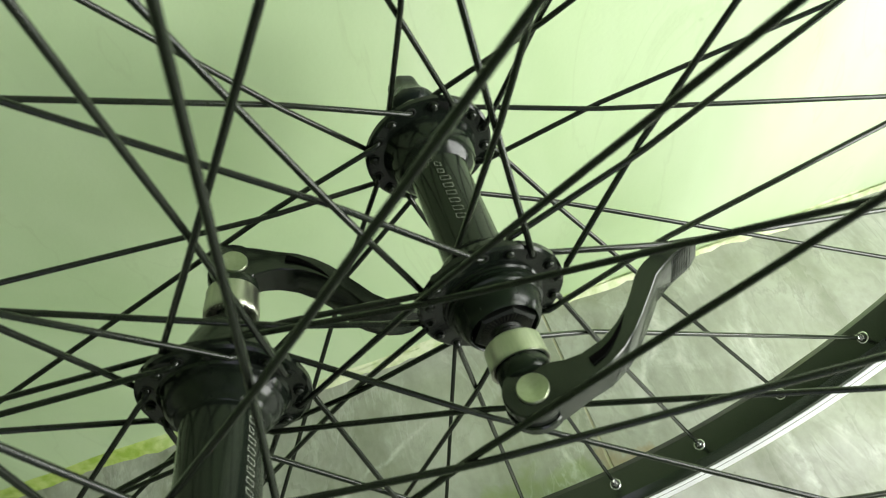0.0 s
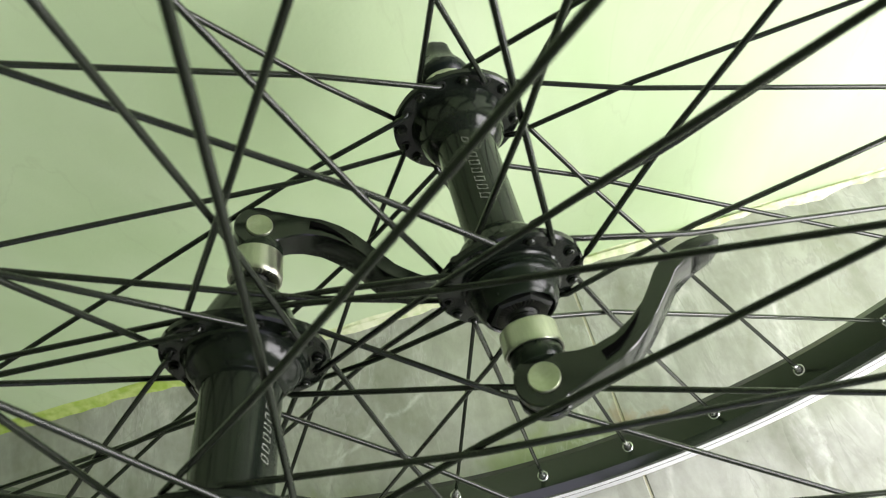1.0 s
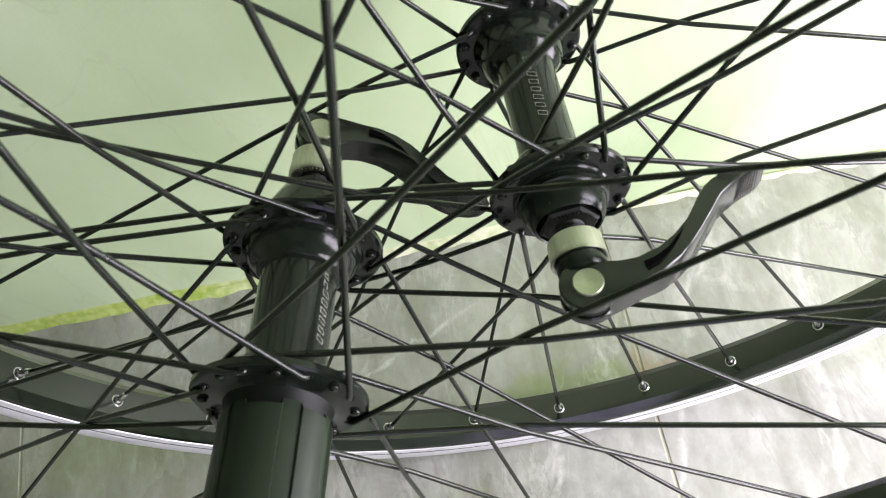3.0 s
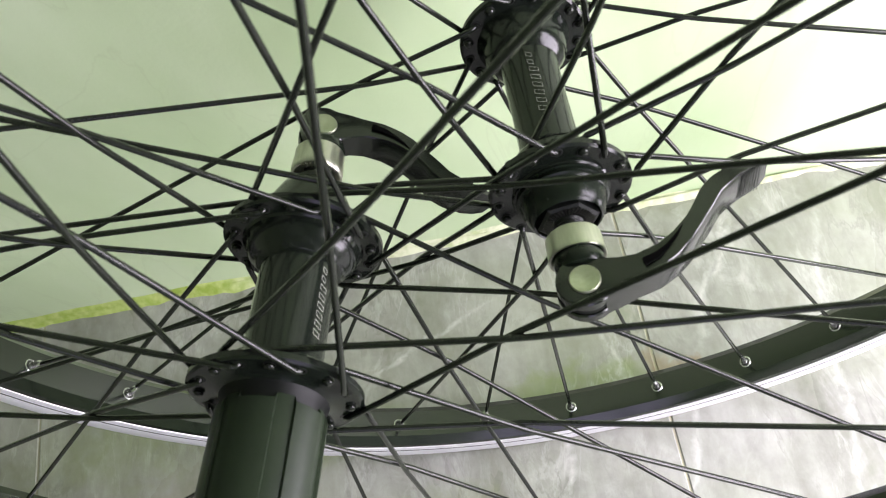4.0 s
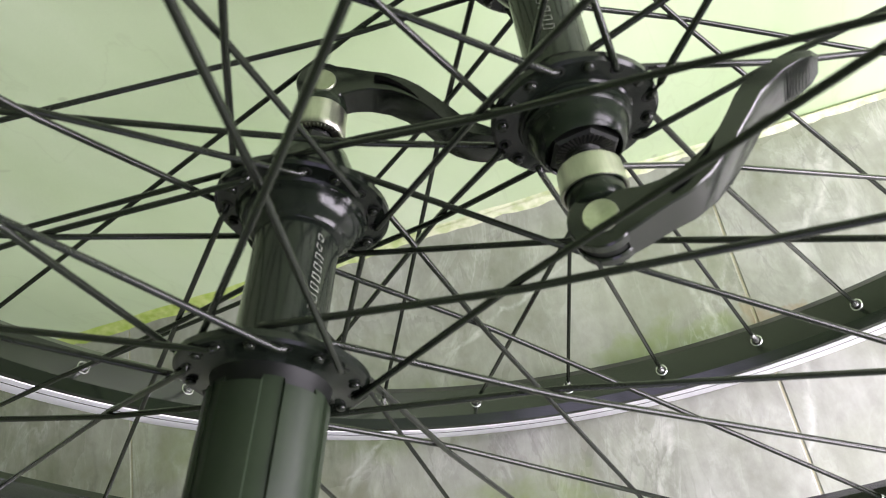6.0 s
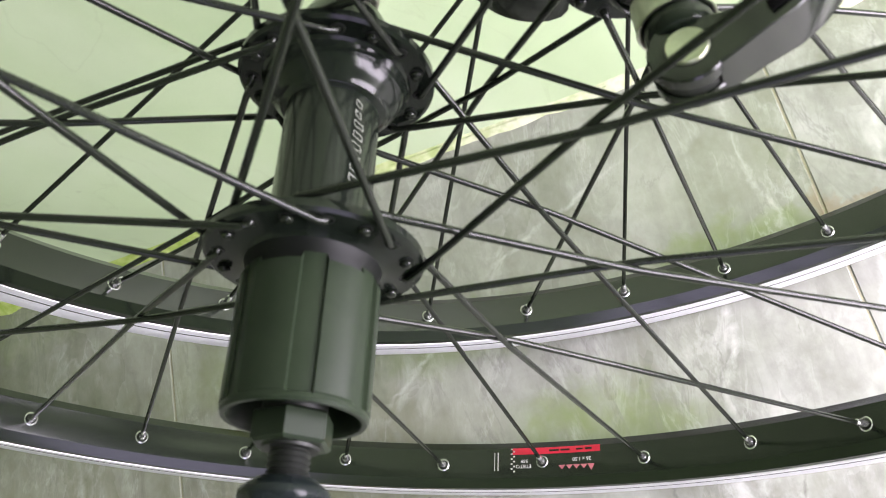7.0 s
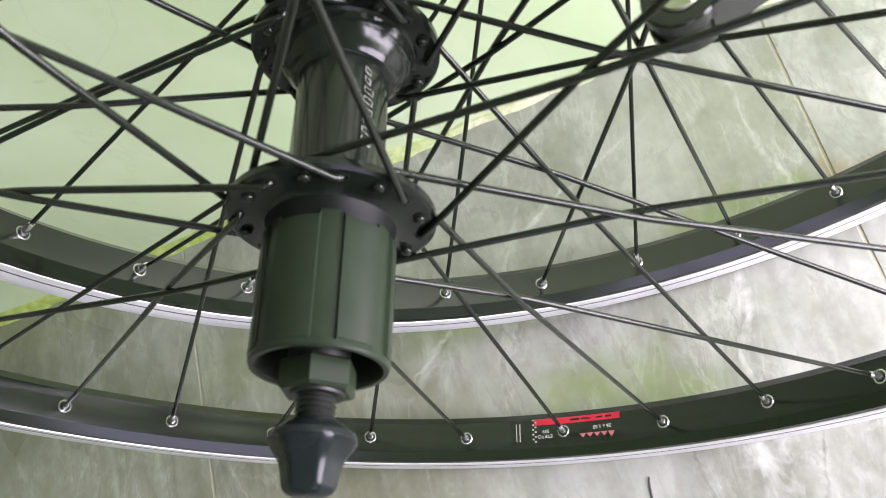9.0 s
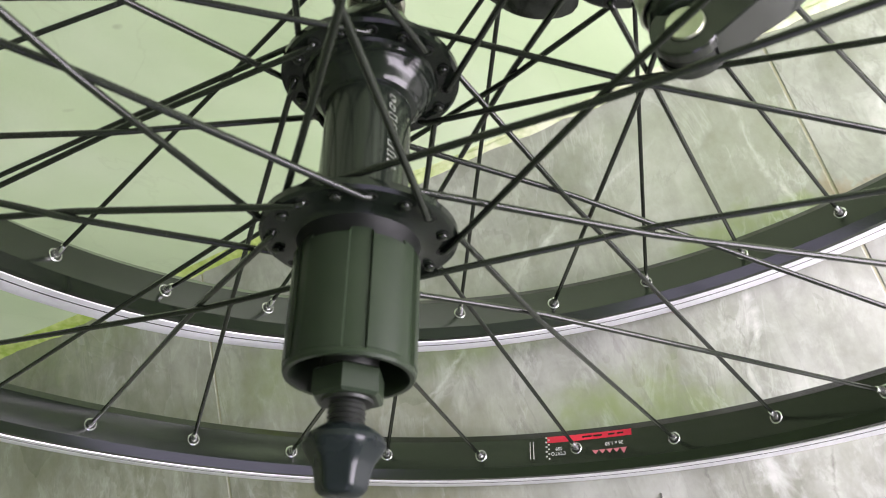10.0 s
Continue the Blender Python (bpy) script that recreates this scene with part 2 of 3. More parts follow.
    for p, q, w, k in (((0.012, -0.110), (-0.022, -0.262), 0.0035, 0.75), ((0.150, -0.010), (0.092, -0.115), 0.0050, 0.9), ((0.092, -0.115), (0.055, -0.250), 0.0035, 0.6), ((0.035, -0.030), (0.045, -0.140), 0.0025, 0.5),
                       ((-0.130, -0.095), (-0.010, -0.040), 0.0022, 0.55), ((-0.20, -0.150), (-0.15, -0.120), 0.002, 0.6), ((0.20, -0.02), (0.16, -0.22), 0.004, 0.6), ((-0.43, -0.03), (-0.41, -0.22), 0.004, 0.35)):
        c = lined(c, p, q, w, k, PALE)
    for p, q, w, k in (((-0.055, -0.222), (-0.043, -0.290), 0.0016, 0.9), ((0.012, -0.225), (0.000, -0.290), 0.0016, 0.7), ((-0.004, -0.170), (-0.012, -0.200), 0.0012, 0.7), ((0.128, -0.015), (0.115, -0.100), 0.0016, 0.6), ((-0.375, -0.03), (-0.365, -0.20), 0.0030, 0.5)):
        c = lined(c, p, q, w, k, INK)
    for scale, stretch, depth, tone in ((7.0, (1.7, 0.55, 1), 0.26, PALE), (11.0, (1.3, 0.45, 1), 0.18, (0.66, 0.67, 0.63)), (9.0, (1.8, 0.40, 1), 0.34, INK), (16.0, (1.2, 0.5, 1), 0.22, INK)):
        line = ramp(n, l, tex(scale, 9, stretch, 0.9, 0.62), [(0.482, (0, 0, 0)), (0.500, (depth, depth, depth)), (0.514, (0, 0, 0))])
        c = mix(n, l, calc("MULTIPLY", line, calc("MINIMUM", calc("MULTIPLY", calc("MAXIMUM", calc("SUBTRACT", blot, 0.40), 0), 5.0), 1.0)), c, tone)
    speck = ramp(n, l, tex(130, 2, (1, 1, 1)), [(0.775, (0, 0, 0)), (0.80, (0.5, 0.5, 0.5))])
    c = mix(n, l, speck, c, (0.13, 0.13, 0.11))
    c = mix(n, l, 1.0, c, (0.88, 0.89, 0.87), "MULTIPLY")
    l.new(c, b.inputs["Base Color"])
    l.new(ramp(n, l, cloud, [(0.3, (0.22, 0.22, 0.22)), (0.7, (0.38, 0.38, 0.38))]), b.inputs["Roughness"])
    bump(n, l, b, mottle, 0.05, 0.0006)
    return m


M_WALL = wall_paint("green_wall_paint")
M_EDGE = edge_paint("yellow_green_paint_edge")
M_FLOOR = floor_marble("grey_marbled_cement")
M_PLASTER = surface("white_plaster", (0.62, 0.69, 0.56), (0.72, 0.78, 0.66), 0.7, scale=4, grain=120)
M_SLOT_SHADE = surface("slot_shade_black", (0.001, 0.001, 0.001), (0.002, 0.002, 0.002), 0.8, shine=0.05)
M_CRACK = surface("dark_scratch", (0.05, 0.05, 0.04), (0.12, 0.12, 0.10), 0.6)


# ---- mesh helpers ----
def mesh_of(name, bm, *mats, smooth=40):
    bmesh.ops.recalc_face_normals(bm, faces=bm.faces)
    for f in bm.faces:
        f.smooth = True
    for e in bm.edges:
        if len(e.link_faces) == 2 and e.calc_face_angle() > radians(smooth):
            e.smooth = False
    me = bpy.data.meshes.new(name)
    bm.to_mesh(me)
    bm.free()
    for m in mats:
        me.materials.append(m)
    return me


def part(name, bm, mat, parent, label="", smooth=40):
    me = bm if isinstance(bm, bpy.types.Mesh) else mesh_of(name, bm, mat, smooth=smooth)
    ob = new(name, me)
    ob.parent = parent
    return tagged(ob, label)


def box(bm, a, b):
    vs = [bm.verts.new((x, y, z)) for x in (a[0], b[0]) for y in (a[1], b[1]) for z in (a[2], b[2])]
    for f in ((0, 1, 3, 2), (4, 6, 7, 5), (0, 4, 5, 1), (2, 3, 7, 6), (0, 2, 6, 4), (1, 5, 7, 3)):
        bm.faces.new([vs[i] for i in f])
    return vs


def turned(profile, segments=48, closed=False, shape=None, caps=False):
    """A body of revolution about y; the profile gives (y, radius). shape(angle, y) scales the radius."""
    bm, rings = bmesh.new(), []
    for y, r in profile:
        ring = []
        for i in range(segments):
            a = 2 * math.pi * i / segments
            k = shape(a, y) if shape else 1
            ring.append(bm.verts.new((r * k * math.sin(a), y, r * k * math.cos(a))))
        rings.append(ring)
    pairs = list(zip(rings, rings[1:])) + ([(rings[-1], rings[0])] if closed else [])
    for p, q in pairs:
        for i in range(segments):
            j = (i + 1) % segments
            bm.faces.new((p[i], p[j], q[j], q[i]))
    if caps:
        bm.faces.new(rings[0])
        bm.faces.new(rings[-1])
    return bm


def tube(bm, points, radius, sides=8):
    """A round rod along the points, with closed ends."""
    pts, rings = [Vector(p) for p in points], []
    up = Vector((0.31, 0.17, 0.93)).normalized()
    for i, p in enumerate(pts):
        d = (pts[min(i + 1, len(pts) - 1)] - pts[max(i - 1, 0)]).normalized()
        s = d.cross(up).normalized()
        t = s.cross(d)
        rings.append([bm.verts.new(p + radius * (math.cos(a) * s + math.sin(a) * t)) for a in (2 * math.pi * k / sides for k in range(sides))])
    for p, q in zip(rings, rings[1:]):
        for k in range(sides):
            bm.faces.new((p[k], p[(k + 1) % sides], q[(k + 1) % sides], q[k]))
    bm.faces.new(rings[0])
    bm.faces.new(rings[-1])


def hexagon(y0, y1, flat, bore=0.0):
    """A six-sided nut about y with chamfered corners."""
    r = flat / math.sqrt(3)
    six = lambda a, y: 1.0 / math.cos((a % (math.pi / 3)) - math.pi / 6) * math.cos(math.pi / 6)
    d = 0.0012 if y1 > y0 else -0.0012
    return turned([(y0, r * 0.90), (y0 + d * 0.6, r), (y1 - d * 0.6, r), (y1, r * 0.90), (y1, max(bore, 0.0005))], 36, shape=six)


# ---- room ----
FLOOR = -0.0010
X0, X1, Y0, H, T = -1.9, 0.48, -2.25, 2.7, 0.12


def slab(name, a, b, mat, label, category):
    bm = bmesh.new()
    box(bm, a, b)
    ob = new(name, mesh_of(name, bm, mat))
    return tagged(ob, label, category, kind="structure")


floor = slab("floor", (X0 - T, Y0 - T, -0.1), (X1 + T, T, FLOOR - 0.0007), M_GROUT, "grey marble-look glazed tile floor with thin yellowish joints", "floor")
slab("wall_north", (X0 - T, 0, -0.05), (X1 + T, T, H), M_WALL, "light green painted plaster wall behind the wheels", "wall")
slab("wall_west", (X0 - T, Y0, -0.05), (X0, 0, H), M_WALL, "plain green painted wall", "wall")
slab("ceiling", (X0 - T, Y0 - T, H), (X1 + T, T, H + 0.1), M_PLASTER, "plain pale green plaster ceiling", "ceiling")


def wall_with_opening(name, along_y, plane, lo, hi, o_lo, o_hi, z_lo, z_hi, mat, label):
    """A wall of four boxes round an opening that goes through it."""
    bm = bmesh.new()
    for a, b, c, d in ((lo, o_lo, -0.05, H), (o_hi, hi, -0.05, H), (o_lo, o_hi, z_hi, H), (o_lo, o_hi, -0.05, z_lo)):
        if b - a > 0.001 and d - c > 0.001:
            if along_y:
                box(bm, (plane, a, c), (plane + T, b, d))
            else:
                box(bm, (a, plane - T, c), (b, plane, d))
    return tagged(new(name, mesh_of(name, bm, mat)), label, "wall", kind="structure")


# the east wall's place and its low opening are chosen to grade the light
wall_with_opening("wall_east", True, X1, Y0, 0, -0.72, -0.14, 0.07, 0.77, M_WALL, "unseen green painted wall with a low opening added for side light")
wall_with_opening("wall_south", False, Y0, X0 - T, X1 + T, -0.38, 0.42, 0.46, 1.96, M_WALL, "green painted wall with a window opening")

# ragged border of thicker yellow-green paint along the foot of the wall
bm = bmesh.new()
cols = []
for i in range(301):
    x = X0 + (X1 - X0) * i / 300
    top = 0.0050 - 0.014 * max(-0.35, min(0.10, x)) + 0.003 * noise.noise((x * 9, 1.3, 0)) + 0.003 * noise.noise((x * 41, 7.7, 0))
    out = 0.004 + 0.004 * noise.noise((x * 23, 4.1, 0)) + 0.003 * noise.noise((x * 90, 2.2, 0))
    out = max(out, 0.0012)
    cols.append([bm.verts.new(v) for v in ((x, 0.0005, top), (x, -0.0018, top - 0.003), (x, -0.0022, 0.004), (x, -out, FLOOR + 0.0010), (x, -out - 0.001, FLOOR - 0.0002))])
for p, q in zip(cols, cols[1:]):
    for k in range(4):
        bm.faces.new((p[k], q[k], q[k + 1], p[k + 1]))
tagged(new("trim", mesh_of("trim", bm, M_EDGE)), "ragged yellow-green paint edge where wall meets floor", "trim", kind="structure")


# ---- wheels ----
R_SEAT, HALF = 0.2670, 0.0123
STEP = 2 * math.pi / 32


def polar(angle, radius, y=0.0):
    """A point of the wheel; the angle runs from straight down towards +x."""
    return Vector((radius * math.sin(angle), y, -radius * math.cos(angle)))


def rim(parent):
    half = [(0.0, 0.2668), (0.0076, 0.2671), (HALF - 0.0010, 0.2706), (HALF - 0.0005, 0.2711), (HALF - 0.0003, 0.2738), (HALF - 0.0008, 0.2742),
            (HALF - 0.0008, 0.2853), (HALF - 0.0022, 0.2853), (HALF - 0.0026, 0.2815), (0.0065, 0.2790), (0.0, 0.2775)]
    profile = half + [(-y, r) for y, r in reversed(half[1:-1])]
    ob = part("rim", turned(profile, 192, closed=True), M_RIM, parent, "black anodised aluminium rim", smooth=14)
    for s in (1, -1):
        w = HALF
        track = [(s * (w - 0.0010), 0.2737), (s * w, 0.2740), (s * w, 0.2800),
                 (s * w, 0.2856), (s * (w - 0.0004), 0.2863), (s * (w - 0.0018), 0.2863), (s * (w - 0.0022), 0.2856), (s * (w - 0.0016), 0.2843)]
        part("brake_track", turned(track, 192, closed=True), M_TRACK, ob, "bright machined silver brake track", smooth=35)
        part("wear_line", turned([(s * (w - 0.0003), 0.2781), (s * (w + 0.00006), 0.2781), (s * (w + 0.00006), 0.2788), (s * (w - 0.0003), 0.2788)], 192, closed=True), M_GROOVE, ob, "thin dark wear line")
    return ob


def ring_at(r_in, r_out, height):
    """A small rounded washer round +z."""
    bm = bmesh.new()
    prof = [(r_in, 0), (r_in, height * 0.6), (r_in + 0.0004, height), (r_out - 0.0007, height), (r_out, height * 0.35), (r_out, -0.0006)]
    rings = [[bm.verts.new((r * math.cos(a), r * math.sin(a), z)) for a in (2 * math.pi * k / 20 for k in range(20))] for r, z in prof]
    for p, q in zip(rings, rings[1:]):
        for k in range(20):
            bm.faces.new((p[k], p[(k + 1) % 20], q[(k + 1) % 20], q[k]))
    return bm


def nipple_body():
    """Along +z: a square-shouldered barrel with a tapered neck."""
    bm = bmesh.new()
    prof = [(0.0017, -0.002), (0.0017, 0.0012), (0.0016, 0.0030), (0.0014, 0.0058), (0.0011, 0.0066)]
    rings = [[bm.verts.new((r * math.cos(a), r * math.sin(a), z)) for a in (2 * math.pi * k / 10 for k in range(10))] for r, z in prof]
    for p, q in zip(rings, rings[1:]):
        for k in range(10):
            bm.faces.new((p[k], p[(k + 1) % 10], q[(k + 1) % 10], q[k]))
    bm.faces.new(rings[-1])
    return bm


EYELET = mesh_of("eyelet", ring_at(0.0024, 0.0035, 0.0009), M_NIPPLE)
NIPPLE = mesh_of("nipple", nipple_body(), M_NIPPLE)
HOLE = mesh_of("spoke_hole", ring_at(0.0012, 0.0019, 0.0003), M_DARK)


def toward(place, direction):
    return Matrix.Translation(place) @ Vector(direction).to_track_quat("Z", "Y").to_matrix().to_4x4()


def cross_at(h, e, h2, e2):
    """Where along the spoke h-e, seen along the axle, the spoke h2-e2 crosses it."""
    d, d2, q = e - h, e2 - h2, h2 - h
    den = d.x * d2.z - d.z * d2.x
    if abs(den) < 1e-9:
        return 0.0
    f, g = (q.x * d2.z - q.z * d2.x) / den, (q.x * d.z - q.z * d.x) / den
    return f if 0 < f < 0.95 and 0 < g < 0.95 else 0.0


def lacing(parent, rim_ob, hub_ob, first, near, far, hole_r, swing, twist, swap):
    """32 spokes: even nipples to the near flange, odd to the far one, half leaning backward and half forward;
    at its last crossing each spoke is woven past its partner."""
    plan = []
    for k in range(32):
        a = first + k * STEP
        back = (k % 4 in (2, 3)) if swap else (k % 4 in (0, 1))
        side = -1 if back else 1
        h = polar(a + radians(side * swing + twist[k % 2]), hole_r, far if k % 2 else near)
        plan.append((a, side, h, polar(a, R_SEAT + 0.001, 0.0006 if k % 2 else -0.0006)))
    for k, (a, side, h, end) in enumerate(plan):
        f = max(cross_at(h, end, plan[j % 32][2], plan[j % 32][3]) for j in range(k - 14, k + 15, 2) if plan[j % 32][1] != side)
        out = h + Vector((0, side * 0.0030, 0))
        cross = out + (end - out) * f - Vector((0, side * (0.0030 * (1 - f) + 0.0010), 0))
        leave, to = (cross - out).normalized(), (end - cross).normalized()
        bm = bmesh.new()
        path = [h - Vector((0, side * 0.0026, 0)), h + Vector((0, side * 0.0012, 0)), h + Vector((0, side * 0.0023, 0)) + leave * 0.0005,
                out + leave * 0.0022, out + leave * 0.0060, cross - leave * 0.010, cross - leave * 0.003 + (to - leave) * 0.0004, cross + to * 0.003 - (to - leave) * 0.0004, cross + to * 0.010, end - to * 0.006]
        tube(bm, path, 0.0010, 8)
        bmesh.ops.create_uvsphere(bm, u_segments=8, v_segments=5, radius=0.0017, matrix=Matrix.Translation(h - Vector((0, side * 0.0024, 0))) @ Matrix.Diagonal((1, 0.6, 1, 1)))
        sp = part("spoke", bm, M_SPOKE, parent, smooth=60)
        nip = part("nipple", NIPPLE, M_NIPPLE, sp, "bright nickel spoke nipple")
        seat = polar(a, R_SEAT - 0.0005, end.y * 0.8)
        nip.matrix_local = toward(seat, -to)
        eye = part("eyelet", EYELET, M_NIPPLE, rim_ob)
        eye.matrix_local = toward(polar(a, R_SEAT + 0.0004, end.y * 0.8), polar(a, -1))
        for s in (1, -1):
            ho = part("spoke_hole", HOLE, M_DARK, hub_ob)
            ho.matrix_local = toward(h + Vector((0, s * 0.0017, 0)), (0, s, 0))


def lever(parent, pivot, along, outward, label):
    """A curved quick-release lever with a forked cam head, a pin, a slot and a ribbed thumb pad."""
    x, y = Vector(along).normalized(), Vector(outward).normalized()
    z = x.cross(y)
    m = Matrix((x, y, z)).transposed().to_4x4()
    m.translation = pivot
    upper = [(0.61, -0.64), (1.11, -0.51), (1.61, -0.49), (2.28, -0.65), (2.83, -0.95), (3.31, -1.34), (3.66, -1.77), (3.93, -2.14), (4.16, -2.37), (4.41, -2.54), (4.78, -2.71), (5.21, -2.81), (5.66, -2.85), (6.01, -2.85), (6.19, -2.81)]
    lower = [(0.46, 0.71), (0.86, 0.59), (1.51, 0.36), (2.20, 0.18), (2.78, -0.13), (3.25, -0.51), (3.60, -0.87), (3.88, -1.18), (4.17, -1.50), (4.53, -1.93), (4.88, -2.17), (5.26, -2.39), (5.66, -2.55), (5.99, -2.65), (6.16, -2.73)]
    bm = bmesh.new()
    rings = []
    for i, (u, w) in enumerate(zip(upper, lower)):
        t = 0.0054 + 0.0018 * min(1, i / 5) - (0.0005 if i == 12 else 0.0018 if i == 13 else 0.0042 if i == 14 else 0)
        u, w = Vector((u[0], u[1], 0)) * 0.01, Vector((w[0], w[1], 0)) * 0.01
        d = (w - u) * 0.045
        b = 0.0005
        rings.append([bm.verts.new(v) for v in (u + d + Vector((0, 0, t)), w - d + Vector((0, 0, t)), w + Vector((0, 0, t - b)), w + Vector((0, 0, b - t)),
                                                w - d - Vector((0, 0, t)), u + d - Vector((0, 0, t)), u + Vector((0, 0, b - t)), u + Vector((0, 0, t - b)))])
    for p, q in zip(rings, rings[1:]):
        for k in range(8):
            bm.faces.new((p[k], p[(k + 1) % 8], q[(k + 1) % 8], q[k]))
    bm.faces.new(rings[0])
    bm.faces.new(rings[-1])
    for s in (1, -1):
        lo, hi = (0.0016, 0.0053) if s > 0 else (-0.0053, -0.0016)
        ring = []
        for zz, rr in ((lo, 0.0083), (lo + 0.0005, 0.0087), (hi - 0.0005, 0.0087), (hi, 0.0083)):
            ring.append([bm.verts.new((rr * math.cos(a), rr * math.sin(a), zz)) for a in (2 * math.pi * k / 36 for k in range(36))])
        for p, q in zip(ring, ring[1:]):
            for k in range(36):
                bm.faces.new((p[k], p[(k + 1) % 36], q[(k + 1) % 36], q[k]))
        bm.faces.new(ring[0])
        bm.faces.new(ring[-1])
    ob = part("quick_release_lever", bm, M_LEVER, parent, label, smooth=32)
    ob.matrix_local = m
    # cam between the two cheeks
    cam_bm = bmesh.new()
    bmesh.ops.create_cone(cam_bm, cap_ends=True, segments=32, radius1=0.0078, radius2=0.0078, depth=0.0032)
    part("cam", cam_bm, M_DARK, ob, "dark steel cam in the lever fork")
    part("follower", turned([(-0.0128, 0.001), (-0.0128, 0.0074), (-0.0100, 0.0078), (-0.0072, 0.0078), (-0.0060, 0.0072), (-0.0056, 0.0060), (-0.0056, 0.001)], 40), M_CAPPED, ob, "round black follower between cup and lever")
    pin = bmesh.new()
    for s in (1, -1):
        rs = [[pin.verts.new((r * math.cos(a), r * math.sin(a), s * h)) for a in (2 * math.pi * k / 32 for k in range(32))] for r, h in ((0.0047, 0.0045), (0.0047, 0.0058), (0.0044, 0.0062), (0.0040, 0.0061), (0.0012, 0.0060), (0.0008, 0.0059))]
        for p, q in zip(rs, rs[1:]):
            for k in range(32):
                pin.faces.new((p[k], p[(k + 1) % 32], q[(k + 1) % 32], q[k]))
        pin.faces.new(rs[-1])
    part("pin", pin, M_PIN, ob, "round bright pin head")
    # no recess is cut: flat black plates carry the slot's shade as colour
    slot = bmesh.new()
    out = [(1.72, -0.20), (2.10, -0.30), (2.50, -0.50), (2.95, -0.88), (3.15, -1.10), (2.90, -0.72), (2.55, -0.38), (2.20, -0.12), (1.78, 0.04)]
    for s in (1, -1):
        a = [slot.verts.new((u * 0.01, v * 0.01, s * 0.0073)) for u, v in out]
        b = [slot.verts.new((u * 0.01, v * 0.01, s * 0.0066)) for u, v in out]
        slot.faces.new(a)
        for k in range(len(out)):
            slot.faces.new((a[k], a[(k + 1) % len(out)], b[(k + 1) % len(out)], b[k]))
    part("slot", slot, M_SLOT_SHADE, ob, "black plates for the shaded recess of the weight-saving slot")
    for i in range(9):
        rib = bmesh.new()
        u, v = 0.0512 + i * 0.00095, -0.0233 - 0.0003 * i
        tube(rib, [(u, v - 0.0002, -0.0062), (u, v, -0.0056), (u, v, 0.0056), (u, v - 0.0002, 0.0062)], 0.00014, 6)
        part("rib", rib, M_CAPPED, ob)
    return ob


def cup(parent, y0, y1, label, teeth=0, flare=1.0):
    """A bright cup washer between the axle end and the cam; y0 is its hub side."""
    d = 1 if y1 > y0 else -1
    w = abs(y1 - y0)
    prof = [(y0 + d * w * 0.25, 0.0058), (y0, 0.0062), (y0, 0.0082 * flare), (y0 + d * w * 0.06, 0.0087 * flare), (y0 + d * w * 0.25, 0.0088 * flare), (y0 + d * w * 0.80, 0.0089), (y0 + d * w * 0.93, 0.0091), (y1, 0.0089), (y1, 0.0084), (y1 - d * w * 0.10, 0.0076)]
    ob = part("cup_washer", turned(prof, 56), M_CUP, parent, label)
    if teeth:
        bm = bmesh.new()
        box(bm, (-0.00016, -0.0005, 0.0064), (0.00016, 0.0005, 0.0083))
        tooth = mesh_of("tooth", bm, M_CUP)
        for i in range(teeth):
            t = part("tooth", tooth, M_CUP, ob)
            t.matrix_local = Matrix.Translation((0, y0 - d * 0.0003, 0)) @ Matrix.Rotation(2 * math.pi * i / teeth, 4, "Y")
    return ob


def skewer_nut(parent, y0, y1):
    """A tapered nut with two flats; y0 is its hub side."""
    d = y1 - y0
    prof = [(0.0, 0.003), (0.0, 0.0066), (0.05, 0.0078), (0.14, 0.0096), (0.19, 0.0100), (0.26, 0.0101), (0.31, 0.0098), (0.37, 0.0092), (0.44, 0.0084), (0.52, 0.0075), (0.62, 0.0069), (0.74, 0.0065), (0.86, 0.0062), (0.90, 0.0059), (0.95, 0.0052), (0.985, 0.0040), (1.0, 0.0026), (1.003, 0.0004)]

    def faceted(a, y):
        """Six soft flats from under the collar down to the tip."""
        f = (y - y0) / d
        if f < 0.30 or f > 0.95:
            return 1.0
        return min(1.0, 0.915 / math.cos(((a + math.pi / 6) % (math.pi / 3)) - math.pi / 6))

    ob = part("skewer_nut", turned([(y0 + f * d, r) for f, r in prof], 72, shape=faceted), M_CAP, parent, "dark blue-black faceted skewer nut", smooth=30)
    return ob


def thread(parent, y0, y1, radius):
    prof, n = [(y0, 0.001)], 12
    for i in range(n + 1):
        y = y0 + (y1 - y0) * i / n
        prof.append((y, radius - (0.0006 if i % 2 else 0)))
    prof.append((y1, 0.001))
    return part("axle", turned(prof, 28), M_DARK, parent, "threaded dark steel axle end")


